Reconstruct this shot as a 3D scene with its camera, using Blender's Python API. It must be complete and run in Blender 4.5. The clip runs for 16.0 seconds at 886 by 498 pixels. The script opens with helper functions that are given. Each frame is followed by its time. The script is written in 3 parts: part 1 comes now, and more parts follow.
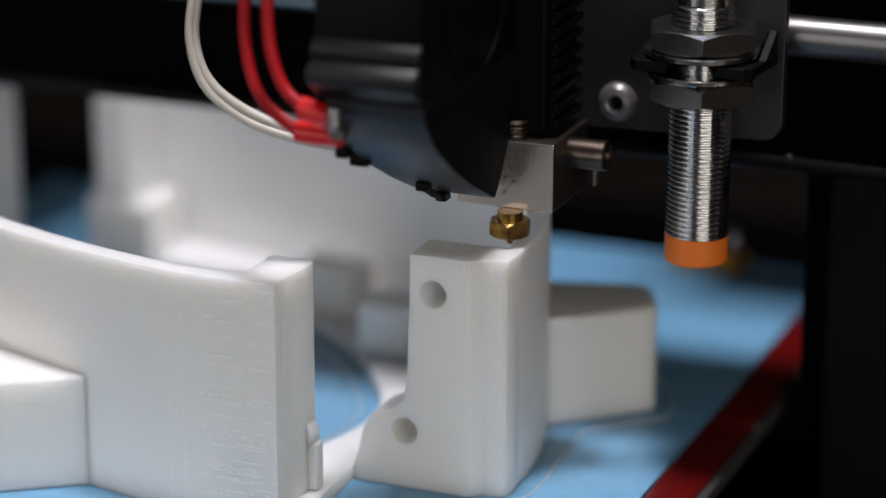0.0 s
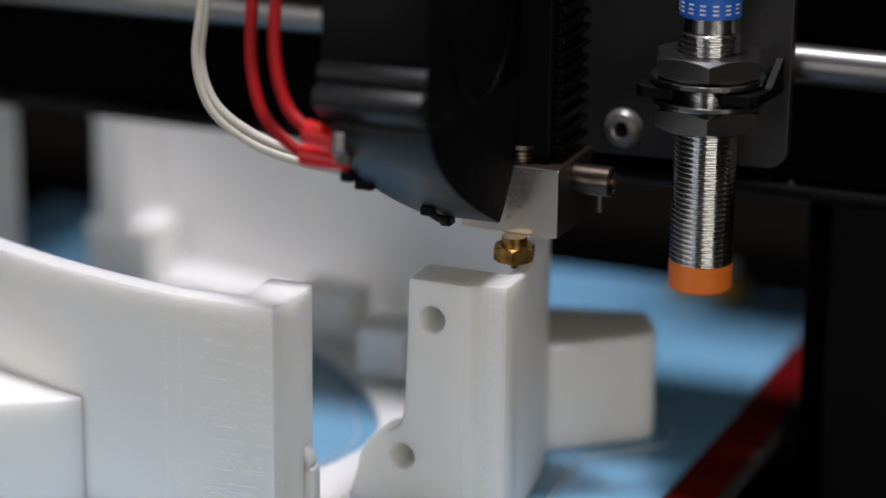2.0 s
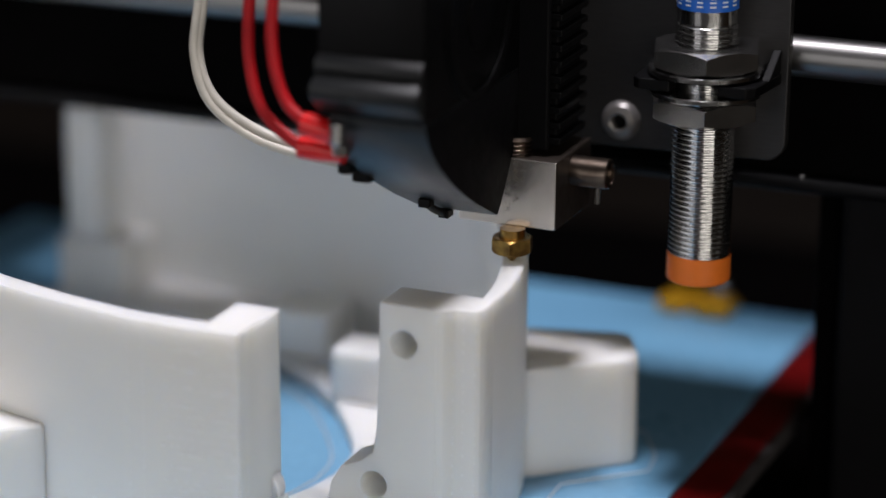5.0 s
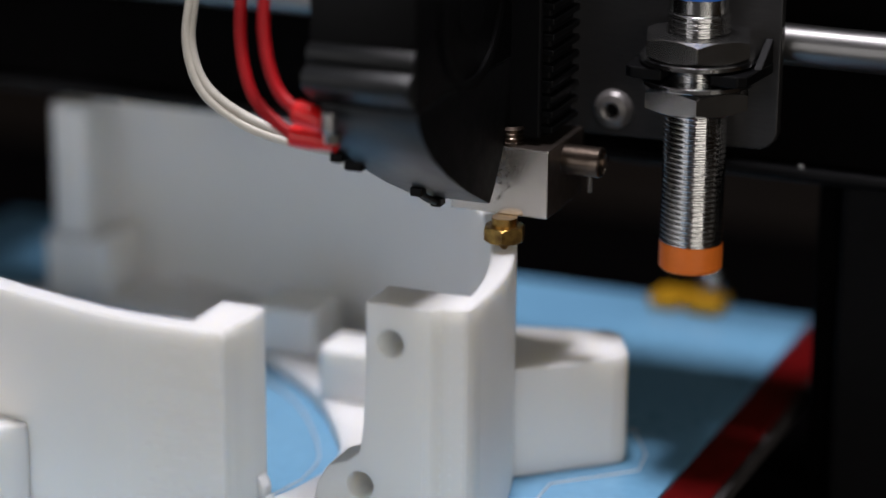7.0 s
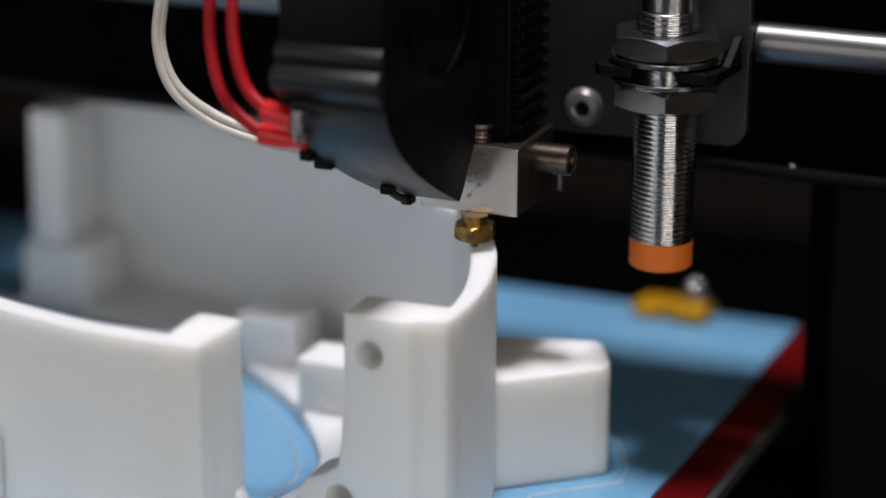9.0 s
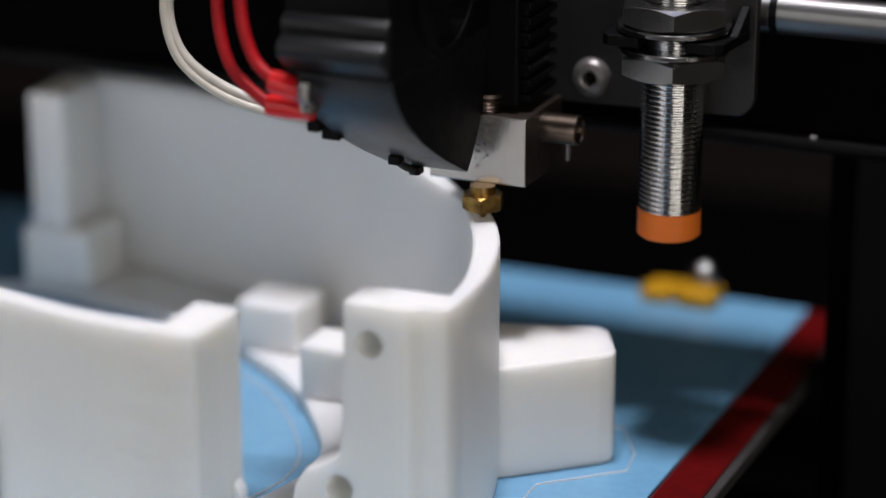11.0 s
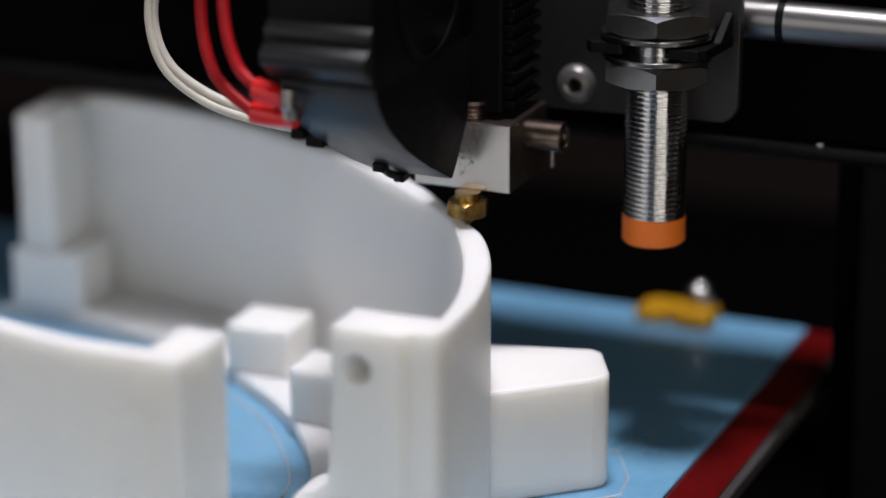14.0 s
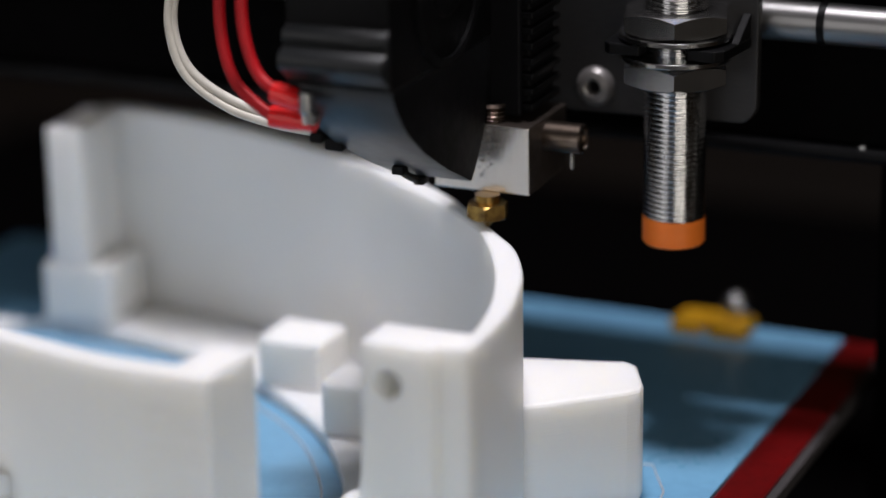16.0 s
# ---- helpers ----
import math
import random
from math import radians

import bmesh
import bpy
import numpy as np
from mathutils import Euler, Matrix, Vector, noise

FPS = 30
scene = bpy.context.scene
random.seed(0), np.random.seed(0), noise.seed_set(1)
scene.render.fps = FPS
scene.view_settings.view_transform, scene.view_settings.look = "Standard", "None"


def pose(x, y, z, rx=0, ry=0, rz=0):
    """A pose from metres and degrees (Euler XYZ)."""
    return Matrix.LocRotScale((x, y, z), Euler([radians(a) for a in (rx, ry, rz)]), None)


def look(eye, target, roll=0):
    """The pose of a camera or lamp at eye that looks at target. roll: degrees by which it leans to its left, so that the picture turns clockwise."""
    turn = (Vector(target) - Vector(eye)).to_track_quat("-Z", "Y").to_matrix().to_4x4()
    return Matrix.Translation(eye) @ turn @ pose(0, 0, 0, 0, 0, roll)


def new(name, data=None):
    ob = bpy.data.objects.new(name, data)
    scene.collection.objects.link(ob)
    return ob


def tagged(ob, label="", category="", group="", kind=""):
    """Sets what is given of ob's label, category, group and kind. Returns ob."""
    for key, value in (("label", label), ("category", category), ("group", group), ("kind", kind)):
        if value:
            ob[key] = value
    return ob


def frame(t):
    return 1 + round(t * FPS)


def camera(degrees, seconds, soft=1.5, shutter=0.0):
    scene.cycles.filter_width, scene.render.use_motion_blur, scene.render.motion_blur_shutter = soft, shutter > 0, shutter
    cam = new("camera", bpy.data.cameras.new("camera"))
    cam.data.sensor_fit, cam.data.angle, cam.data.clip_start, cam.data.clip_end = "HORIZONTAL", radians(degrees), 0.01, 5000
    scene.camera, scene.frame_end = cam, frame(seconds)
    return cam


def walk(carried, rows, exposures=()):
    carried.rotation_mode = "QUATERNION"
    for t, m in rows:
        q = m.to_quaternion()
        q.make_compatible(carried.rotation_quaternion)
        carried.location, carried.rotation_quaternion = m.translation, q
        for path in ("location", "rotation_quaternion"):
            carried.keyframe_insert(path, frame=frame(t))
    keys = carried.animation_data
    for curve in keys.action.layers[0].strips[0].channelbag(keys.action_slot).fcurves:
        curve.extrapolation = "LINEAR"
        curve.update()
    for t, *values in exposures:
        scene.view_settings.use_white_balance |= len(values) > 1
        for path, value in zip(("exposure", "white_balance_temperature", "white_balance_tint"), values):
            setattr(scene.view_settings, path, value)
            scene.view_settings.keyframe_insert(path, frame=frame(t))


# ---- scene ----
cam = camera(18.0, 16.0, soft=1.5)
cam.data.dof.use_dof = True
cam.data.dof.focus_distance = 0.516
cam.data.dof.aperture_fstop = 5.6

MM = 0.001
Z0 = 150.0          # height of the nozzle tip over the desk, mm
EYE = (174.6, -466.5, 161.6 + Z0)


def aim(t, yaw, pitch, roll):
    y, p = radians(yaw), radians(pitch)
    way = Vector((-math.sin(y) * math.cos(p), math.cos(y) * math.cos(p), -math.sin(p)))
    eye = Vector(EYE) * MM
    return t, look(eye, eye + way, roll)


walk(cam, [aim(*row) for row in (
    (0, 21.958, 18.108, 0.03), (0.5, 21.922, 18.018, 0.464), (1, 21.711, 17.564, 0.563), (1.5, 21.913, 17.564, 0.629),
    (2, 21.977, 17.614, 0.584), (2.5, 22.026, 17.641, 0.583), (3, 22.045, 17.676, 0.633), (3.5, 22.173, 17.639, 0.64),
    (4, 22.146, 17.74, 0.51), (6.5, 22.298, 17.743, 0.376), (7, 22.198, 17.956, 0.472), (7.5, 22.059, 17.952, 0.321),
    (8, 21.953, 17.926, 0.375), (10.5, 22.327, 18.259, 0.18), (11, 22.468, 18.518, 0.105), (11.5, 22.628, 18.611, -0.03),
    (12, 22.686, 18.473, -0.123), (12.5, 22.568, 18.293, -0.337), (13, 22.458, 18.233, -0.38), (13.5, 22.486, 18.283, -0.144),
    (14, 22.62, 18.325, -0.138), (14.5, 22.776, 18.34, -0.282), (15, 22.884, 18.312, -0.396), (15.5, 22.974, 18.225, -0.589),
    (16, 23.526, 18.212, -0.79))])

# the carriage along the rods, and the bed under it, in mm
HEAD_X = [(0, 0.0), (0.5, 0.09), (1, 0.88), (1.5, 1.6), (2, 0.68), (2.5, 0.66), (3, 0.82), (3.5, -0.32), (4, -0.7),
          (6.5, -3.86), (7, -3.37), (7.5, -4.32), (8, -6.2), (10.5, -8.8), (11, -10.22), (11.5, -11.42), (12, -12.12),
          (12.5, -13.32), (13, -13.98), (13.5, -14.19), (14, -14.69), (14.5, -15.64), (15, -16.7), (15.5, -18.65), (16, -19.17)]
BED_Y = [(0, 0.0), (0.5, 3.59), (1, 4.67), (1.5, 0.9), (2, -0.63), (2.5, -3.32), (3, -6.27), (3.5, -8.84), (4, -13.55),
         (6.5, -22.44), (7, -24.85), (7.5, -28.12), (8, -28.64), (10.5, -38.09), (11, -40.13), (11.5, -41.23), (12, -42.74),
         (12.5, -43.79), (13, -44.35), (13.5, -46.75), (14, -48.23), (14.5, -49.43), (15, -51.18), (15.5, -52.11), (16, -53.24)]

# ---- light: a dim room, a lamp over the printer, two added fill lamps in front ----
world = bpy.data.worlds.new("room_light")
scene.world = world
world.use_nodes = True
world.node_tree.nodes["Background"].inputs[0].default_value = (0.62, 0.72, 0.9, 1)
world.node_tree.nodes["Background"].inputs[1].default_value = 0.0


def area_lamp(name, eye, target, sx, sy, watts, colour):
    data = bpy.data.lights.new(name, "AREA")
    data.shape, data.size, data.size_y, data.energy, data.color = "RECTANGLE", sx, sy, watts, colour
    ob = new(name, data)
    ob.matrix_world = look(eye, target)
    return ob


area_lamp("overhead_lamp", (0.0, -0.01, 0.85), (0.0, 0.0, 0.15), 0.1, 0.1, 6.4, (0.97, 0.935, 1.0))
# added fill from front left and right, standing for no known window or lamp
area_lamp("left_fill_lamp", (-0.58, -0.88, 0.35), (0.0, 0.0, 0.13), 1.1, 0.75, 3.2, (1.0, 0.97, 0.98))
area_lamp("right_fill_lamp", (0.75, -0.85, 0.37), (0.0, 0.0, 0.13), 0.8, 0.75, 4.8, (1.0, 0.935, 0.855))


# ---- materials ----
def material(name, colour, rough=0.5, metal=0.0, grain=0.0, grain_scale=400.0, bump=0.0, bump_scale=600.0,
             stretch=(1, 1, 1), coat=0.0, ior=1.45, rough_var=0.1, second=None, stain_scale=40.0, spec=0.5):
    m = bpy.data.materials.new(name)
    m.use_nodes = True
    n, l = m.node_tree.nodes, m.node_tree.links
    b = n["Principled BSDF"]
    tc, mp = n.new("ShaderNodeTexCoord"), n.new("ShaderNodeMapping")
    mp.inputs["Scale"].default_value = stretch
    l.new(tc.outputs["Object"], mp.inputs["Vector"])
    fine, broad = n.new("ShaderNodeTexNoise"), n.new("ShaderNodeTexNoise")
    fine.inputs["Scale"].default_value, fine.inputs["Detail"].default_value = grain_scale, 5
    broad.inputs["Scale"].default_value, broad.inputs["Detail"].default_value = stain_scale, 3
    l.new(mp.outputs[0], fine.inputs["Vector"])
    l.new(tc.outputs["Object"], broad.inputs["Vector"])
    both = n.new("ShaderNodeMath")
    both.operation = "ADD"
    l.new(fine.outputs[0], both.inputs[0])
    l.new(broad.outputs[0], both.inputs[1])
    ramp = n.new("ShaderNodeMapRange")
    ramp.inputs["From Min"].default_value, ramp.inputs["From Max"].default_value = 0.7, 1.3
    l.new(both.outputs[0], ramp.inputs["Value"])
    mix = n.new("ShaderNodeMix")
    mix.data_type = "RGBA"
    other = second or tuple(c * (1 - grain) for c in colour)
    mix.inputs["A"].default_value, mix.inputs["B"].default_value = (*colour, 1), (*other, 1)
    l.new(ramp.outputs[0], mix.inputs["Factor"])
    l.new(mix.outputs["Result"], b.inputs["Base Color"])
    rr = n.new("ShaderNodeMapRange")
    rr.inputs["To Min"].default_value, rr.inputs["To Max"].default_value = rough * (1 - rough_var), min(1, rough * (1 + rough_var))
    l.new(ramp.outputs[0], rr.inputs["Value"])
    l.new(rr.outputs[0], b.inputs["Roughness"])
    b.inputs["Metallic"].default_value, b.inputs["Coat Weight"].default_value, b.inputs["IOR"].default_value = metal, coat, ior
    if bump:
        rel = n.new("ShaderNodeTexNoise")
        rel.inputs["Scale"].default_value, rel.inputs["Detail"].default_value = bump_scale, 3
        l.new(mp.outputs[0], rel.inputs["Vector"])
        bp = n.new("ShaderNodeBump")
        bp.inputs["Strength"].default_value, bp.inputs["Distance"].default_value = bump, 0.0004
        l.new(rel.outputs[0], bp.inputs["Height"])
        l.new(bp.outputs[0], b.inputs["Normal"])
    b.inputs["Specular IOR Level"].default_value = spec
    return m


def printed_plastic(name="white_filament", glossy_band=None):
    """White filament laid in thin level layers, with fine glossy streaks and faint seams."""
    m = bpy.data.materials.new(name)
    m.use_nodes = True
    n, l = m.node_tree.nodes, m.node_tree.links
    b = n["Principled BSDF"]
    tc = n.new("ShaderNodeTexCoord")
    wave = n.new("ShaderNodeTexWave")
    wave.wave_type, wave.bands_direction = "BANDS", "Z"
    wave.inputs["Scale"].default_value = 1 / 0.0003 / 3.18
    wave.inputs["Distortion"].default_value, wave.inputs["Detail"].default_value = 1.2, 2
    wave.inputs["Detail Scale"].default_value = 0.6
    l.new(tc.outputs["Object"], wave.inputs["Vector"])
    mp = n.new("ShaderNodeMapping")
    mp.inputs["Scale"].default_value = (60, 60, 2600)
    l.new(tc.outputs["Object"], mp.inputs["Vector"])
    streak = n.new("ShaderNodeTexNoise")
    streak.inputs["Scale"].default_value, streak.inputs["Detail"].default_value = 1, 4
    l.new(mp.outputs[0], streak.inputs["Vector"])
    mp2 = n.new("ShaderNodeMapping")
    mp2.inputs["Scale"].default_value = (420, 420, 12)
    l.new(tc.outputs["Object"], mp2.inputs["Vector"])
    seam = n.new("ShaderNodeTexNoise")
    seam.inputs["Scale"].default_value, seam.inputs["Detail"].default_value = 1, 2
    l.new(mp2.outputs[0], seam.inputs["Vector"])
    add = n.new("ShaderNodeMath")
    add.operation = "MULTIPLY_ADD"
    l.new(streak.outputs[0], add.inputs[0])
    add.inputs[1].default_value = 2.2
    soft = n.new("ShaderNodeMath")
    soft.operation = "MULTIPLY"
    soft.inputs[1].default_value = 0.35
    l.new(wave.outputs["Fac"], soft.inputs[0])
    l.new(soft.outputs[0], add.inputs[2])
    add2 = n.new("ShaderNodeMath")
    add2.operation = "MULTIPLY_ADD"
    l.new(seam.outputs[0], add2.inputs[0])
    add2.inputs[1].default_value = 1.0
    l.new(add.outputs[0], add2.inputs[2])
    height = add2.outputs[0]
    gloss = None
    if glossy_band:
        def op(kind, a, c):
            k = n.new("ShaderNodeMath")
            k.operation, k.use_clamp = kind, False
            for s, v in zip(k.inputs, (a, c)):
                if isinstance(v, (int, float)):
                    s.default_value = v
                else:
                    l.new(v, s)
            return k.outputs[0]
        sep = n.new("ShaderNodeSeparateXYZ")
        l.new(tc.outputs["Object"], sep.inputs[0])
        x0, x1, seams = glossy_band
        inside = op("MULTIPLY", op("GREATER_THAN", sep.outputs[0], x0), op("LESS_THAN", sep.outputs[0], x1))
        mp3 = n.new("ShaderNodeMapping")
        mp3.inputs["Scale"].default_value = (130, 130, 2300)
        l.new(tc.outputs["Object"], mp3.inputs["Vector"])
        dash = n.new("ShaderNodeTexNoise")
        dash.inputs["Scale"].default_value, dash.inputs["Detail"].default_value = 1, 2
        l.new(mp3.outputs[0], dash.inputs["Vector"])
        patch = n.new("ShaderNodeTexNoise")
        patch.inputs["Scale"].default_value, patch.inputs["Detail"].default_value = 90, 2
        l.new(tc.outputs["Object"], patch.inputs["Vector"])
        lines = op("MULTIPLY", op("GREATER_THAN", dash.outputs[0], 0.6), op("GREATER_THAN", patch.outputs[0], 0.42))
        gloss = op("MULTIPLY", op("MULTIPLY", lines, inside), 0.4)
        dots = op("GREATER_THAN", streak.outputs[0], 0.52)
        for s in seams:
            near = op("LESS_THAN", op("ABSOLUTE", op("SUBTRACT", sep.outputs[0], s), 0), 0.00022)
            gloss = op("MAXIMUM", gloss, op("MULTIPLY", near, dots))
        height = op("ADD", height, op("MULTIPLY", gloss, 9.0))
    bp = n.new("ShaderNodeBump")
    bp.inputs["Strength"].default_value, bp.inputs["Distance"].default_value = 0.3, 0.0001
    l.new(height, bp.inputs["Height"])
    l.new(bp.outputs[0], b.inputs["Normal"])
    broad = n.new("ShaderNodeTexNoise")
    broad.inputs["Scale"].default_value, broad.inputs["Detail"].default_value = 45, 4
    l.new(tc.outputs["Object"], broad.inputs["Vector"])
    mix = n.new("ShaderNodeMix")
    mix.data_type = "RGBA"
    mix.inputs["A"].default_value, mix.inputs["B"].default_value = (0.82, 0.812, 0.785, 1), (0.76, 0.757, 0.735, 1)
    l.new(broad.outputs[0], mix.inputs["Factor"])
    l.new(mix.outputs["Result"], b.inputs["Base Color"])
    rr = n.new("ShaderNodeMapRange")
    rr.inputs["To Min"].default_value, rr.inputs["To Max"].default_value = 0.28, 0.6
    l.new(streak.outputs[0], rr.inputs["Value"])
    rough = rr.outputs[0]
    if gloss is not None:
        rough = op("MULTIPLY", rough, op("SUBTRACT", 1.0, op("MULTIPLY", gloss, 0.3)))
    l.new(rough, b.inputs["Roughness"])
    b.inputs["Subsurface Weight"].default_value = 0.85
    b.inputs["Subsurface Radius"].default_value = (0.005, 0.0048, 0.0042)
    b.inputs["Subsurface Scale"].default_value = 1.5
    return m


PLA = printed_plastic()
PLA_BAND = printed_plastic("white_filament_glossy", (-0.0465, -0.0306, (-0.0522, -0.0492, -0.0465, -0.0308)))
# glossy, and paler than the walls: part of the glint is in the colour
PLA_GLINT = material("glint_white_filament", (0.97, 0.97, 0.965), 0.25, grain=0.01, ior=1.8)
FILM = material("blue_film", (0.165, 0.375, 0.56), 0.3, second=(0.135, 0.31, 0.485), bump=0.05, bump_scale=60, stain_scale=25, coat=0.12)
RED = material("red_edge", (0.13, 0.0025, 0.0035), 0.3, grain=0.4, bump=0.1, coat=0.5)
CLEAR_EDGE = material("grey_edge", (0.06, 0.055, 0.056), 0.35, grain=0.3, bump=0.1)
BLACK = material("black_plastic", (0.003, 0.003, 0.0034), 0.42, spec=0.12, grain=0.3, bump=0.12, bump_scale=900)
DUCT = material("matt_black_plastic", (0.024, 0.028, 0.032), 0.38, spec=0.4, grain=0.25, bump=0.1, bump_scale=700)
DARK = material("dark_frame", (0.0014, 0.0012, 0.0013), 0.6, spec=0.02, grain=0.4, bump=0.1)
RIDGE = material("satin_black_plastic", (0.011, 0.012, 0.013), 0.4, spec=0.3, grain=0.25, bump=0.1, bump_scale=700)
PLATE = material("dark_steel", (0.036, 0.035, 0.036), 0.48, 0.6, grain=0.3, bump=0.06, stretch=(1, 8, 8))
CHROME = material("chrome", (0.65, 0.65, 0.65), 0.19, 1.0, grain=0.12, rough_var=0.4)
NUT = material("nickel_plate", (0.36, 0.355, 0.35), 0.24, 1.0, grain=0.05, rough_var=0.1)
ROD = material("ground_rod", (0.26, 0.255, 0.25), 0.38, 1.0, grain=0.15, stretch=(0.1, 6, 6), bump=0.05)
SCREW = material("oiled_steel", (0.17, 0.16, 0.155), 0.4, 0.6, grain=0.2, bump=0.08)
STEEL = material("bright_steel", (0.6, 0.59, 0.57), 0.25, 1.0, grain=0.25, bump=0.08)
TINTED = material("heat_tinted_steel", (0.19, 0.15, 0.12), 0.3, 1.0, second=(0.1, 0.075, 0.06), bump=0.1)
SHADED_ALU = material("shaded_aluminium", (0.05, 0.04, 0.034), 0.45, 0.6, second=(0.025, 0.019, 0.015), bump=0.1)
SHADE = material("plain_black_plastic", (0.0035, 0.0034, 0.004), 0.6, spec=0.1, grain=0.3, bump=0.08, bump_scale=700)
BRASS = material("worn_brass", (0.5, 0.31, 0.09), 0.3, 1.0, second=(0.13, 0.07, 0.025), grain_scale=500, stain_scale=300, bump=0.2)
ALU = material("milled_aluminium", (0.8, 0.76, 0.72), 0.24, 0.9, grain=0.1, stretch=(14, 14, 0.4), grain_scale=120, bump=0.02, bump_scale=200)
ORANGE = material("orange_plastic", (0.86, 0.2, 0.025), 0.42, grain=0.12, bump=0.05)
REDV = material("red_vinyl", (0.68, 0.008, 0.01), 0.32, grain=0.25, coat=0.1, bump=0.08)
REDW = material("red_wire", (0.36, 0.004, 0.008), 0.5, grain=0.25, spec=0.25)
WHITEW = material("white_wire", (0.55, 0.52, 0.46), 0.45, grain=0.2, stain_scale=120)
BLUE_LABEL = material("blue_label", (0.02, 0.14, 0.62), 0.4, grain=0.15)
WHITE_INK = material("white_ink", (0.8, 0.82, 0.85), 0.5, grain=0.1)
GREY_INK = material("dark_ink", (0.12, 0.11, 0.1), 0.6, grain=0.3)
YELLOW = material("yellow_paint", (0.55, 0.28, 0.008), 0.4, grain=0.25, bump=0.1)
PAINT = material("pale_paint", (0.42, 0.41, 0.4), 0.8, grain=0.1, grain_scale=60, stain_scale=3, bump=0.1)
WALLM = material("brown_wall", (0.07, 0.041, 0.019), 0.8, spec=0.02, grain=0.4, grain_scale=30, stain_scale=4, bump=0.2, bump_scale=80)
DESKM = material("dark_desk", (0.008, 0.0055, 0.004), 0.5, grain=0.4, grain_scale=60, stain_scale=6, stretch=(1, 8, 1), bump=0.1)


# ---- mesh helpers, in mm ----
def link(name, bm, mat, parent=None, label="", smooth=None):
    me = bpy.data.meshes.new(name)
    bmesh.ops.scale(bm, vec=(MM, MM, MM), verts=bm.verts)
    bmesh.ops.recalc_face_normals(bm, faces=bm.faces)
    bm.to_mesh(me)
    bm.free()
    me.materials.append(mat)
    if smooth is not None:
        for p in me.polygons:
            p.use_smooth = True
        me.set_sharp_from_angle(angle=radians(smooth))
    ob = new(name, me)
    if parent:
        ob.parent = parent
    if label:
        ob["label"] = label
    return ob


def part(name, bm, mat, parent, label="", smooth=None):
    return link(name, bm, mat, parent, label, smooth)


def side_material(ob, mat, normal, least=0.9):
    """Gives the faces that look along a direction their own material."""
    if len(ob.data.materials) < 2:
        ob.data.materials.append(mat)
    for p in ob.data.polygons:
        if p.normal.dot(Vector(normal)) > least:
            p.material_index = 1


def thing(name, label, category, group="", kind=""):
    ob = new(name)
    ob.location = (0, 0, Z0 * MM)
    return tagged(ob, label, category, group, kind)


def bevel(bm, w, seg=2, angle=30):
    if w:
        bm.normal_update()
        edges = [e for e in bm.edges if len(e.link_faces) == 2 and e.calc_face_angle(0) > radians(angle)]
        bmesh.ops.bevel(bm, geom=edges, offset=w, segments=seg, profile=0.5, affect="EDGES", clamp_overlap=True)
    return bm


def box(x0, x1, y0, y1, z0, z1, w=0.3, bm=None):
    b = bmesh.new()
    bmesh.ops.create_cube(b, size=1, matrix=Matrix.Translation(((x0 + x1) / 2, (y0 + y1) / 2, (z0 + z1) / 2)) @ Matrix.Diagonal((x1 - x0, y1 - y0, z1 - z0, 1)))
    bevel(b, w)
    return merge(bm, b)


def merge(bm, b):
    if bm is None:
        return b
    me = bpy.data.meshes.new("tmp")
    b.to_mesh(me)
    b.free()
    bm.from_mesh(me)
    bpy.data.meshes.remove(me)
    return bm


def slab(outline, holes, depth, place, w=0.3, bm=None):
    """A flat outline with holes, thickened from 0 to depth along its normal, then placed."""
    b = bmesh.new()
    edges = []
    for ring in (outline, *holes):
        vs = [b.verts.new((x, y, 0)) for x, y in ring]
        edges += [b.edges.new((vs[i], vs[(i + 1) % len(vs)])) for i in range(len(vs))]
    bmesh.ops.triangle_fill(b, edges=edges, use_beauty=True, use_dissolve=False)
    bmesh.ops.dissolve_limit(b, angle_limit=0.01, verts=b.verts, edges=b.edges)
    geo = bmesh.ops.extrude_face_region(b, geom=b.faces[:])
    bmesh.ops.translate(b, vec=(0, 0, depth), verts=[v for v in geo["geom"] if isinstance(v, bmesh.types.BMVert)])
    bmesh.ops.recalc_face_normals(b, faces=b.faces)
    bevel(b, w, 2, 40)
    bmesh.ops.transform(b, matrix=place, verts=b.verts)
    return merge(bm, b)


def ring(cx, cy, r, n=32, a0=0.0):
    return [(cx + r * math.cos(a0 + 2 * math.pi * i / n), cy + r * math.sin(a0 + 2 * math.pi * i / n)) for i in range(n)]


FRONT = Matrix(((1, 0, 0, 0), (0, 0, -1, 0), (0, 1, 0, 0), (0, 0, 0, 1)))     # drawn x, z; thickens towards -y


def lathe(profile, place=Matrix(), n=48, bm=None):
    """Turns (radius, height) about z."""
    b = bmesh.new()
    rings = []
    for r, z in profile:
        if r < 1e-6:
            rings.append([b.verts.new((0, 0, z))])
        else:
            rings.append([b.verts.new((r * math.cos(2 * math.pi * i / n), r * math.sin(2 * math.pi * i / n), z)) for i in range(n)])
    for p, q in zip(rings, rings[1:]):
        for i in range(n):
            j = (i + 1) % n
            if len(p) == 1 and len(q) == 1:
                continue
            if len(p) == 1:
                b.faces.new((p[0], q[i], q[j]))
            elif len(q) == 1:
                b.faces.new((p[i], p[j], q[0]))
            else:
                b.faces.new((p[i], p[j], q[j], q[i]))
    bmesh.ops.transform(b, matrix=place, verts=b.verts)
    return merge(bm, b)


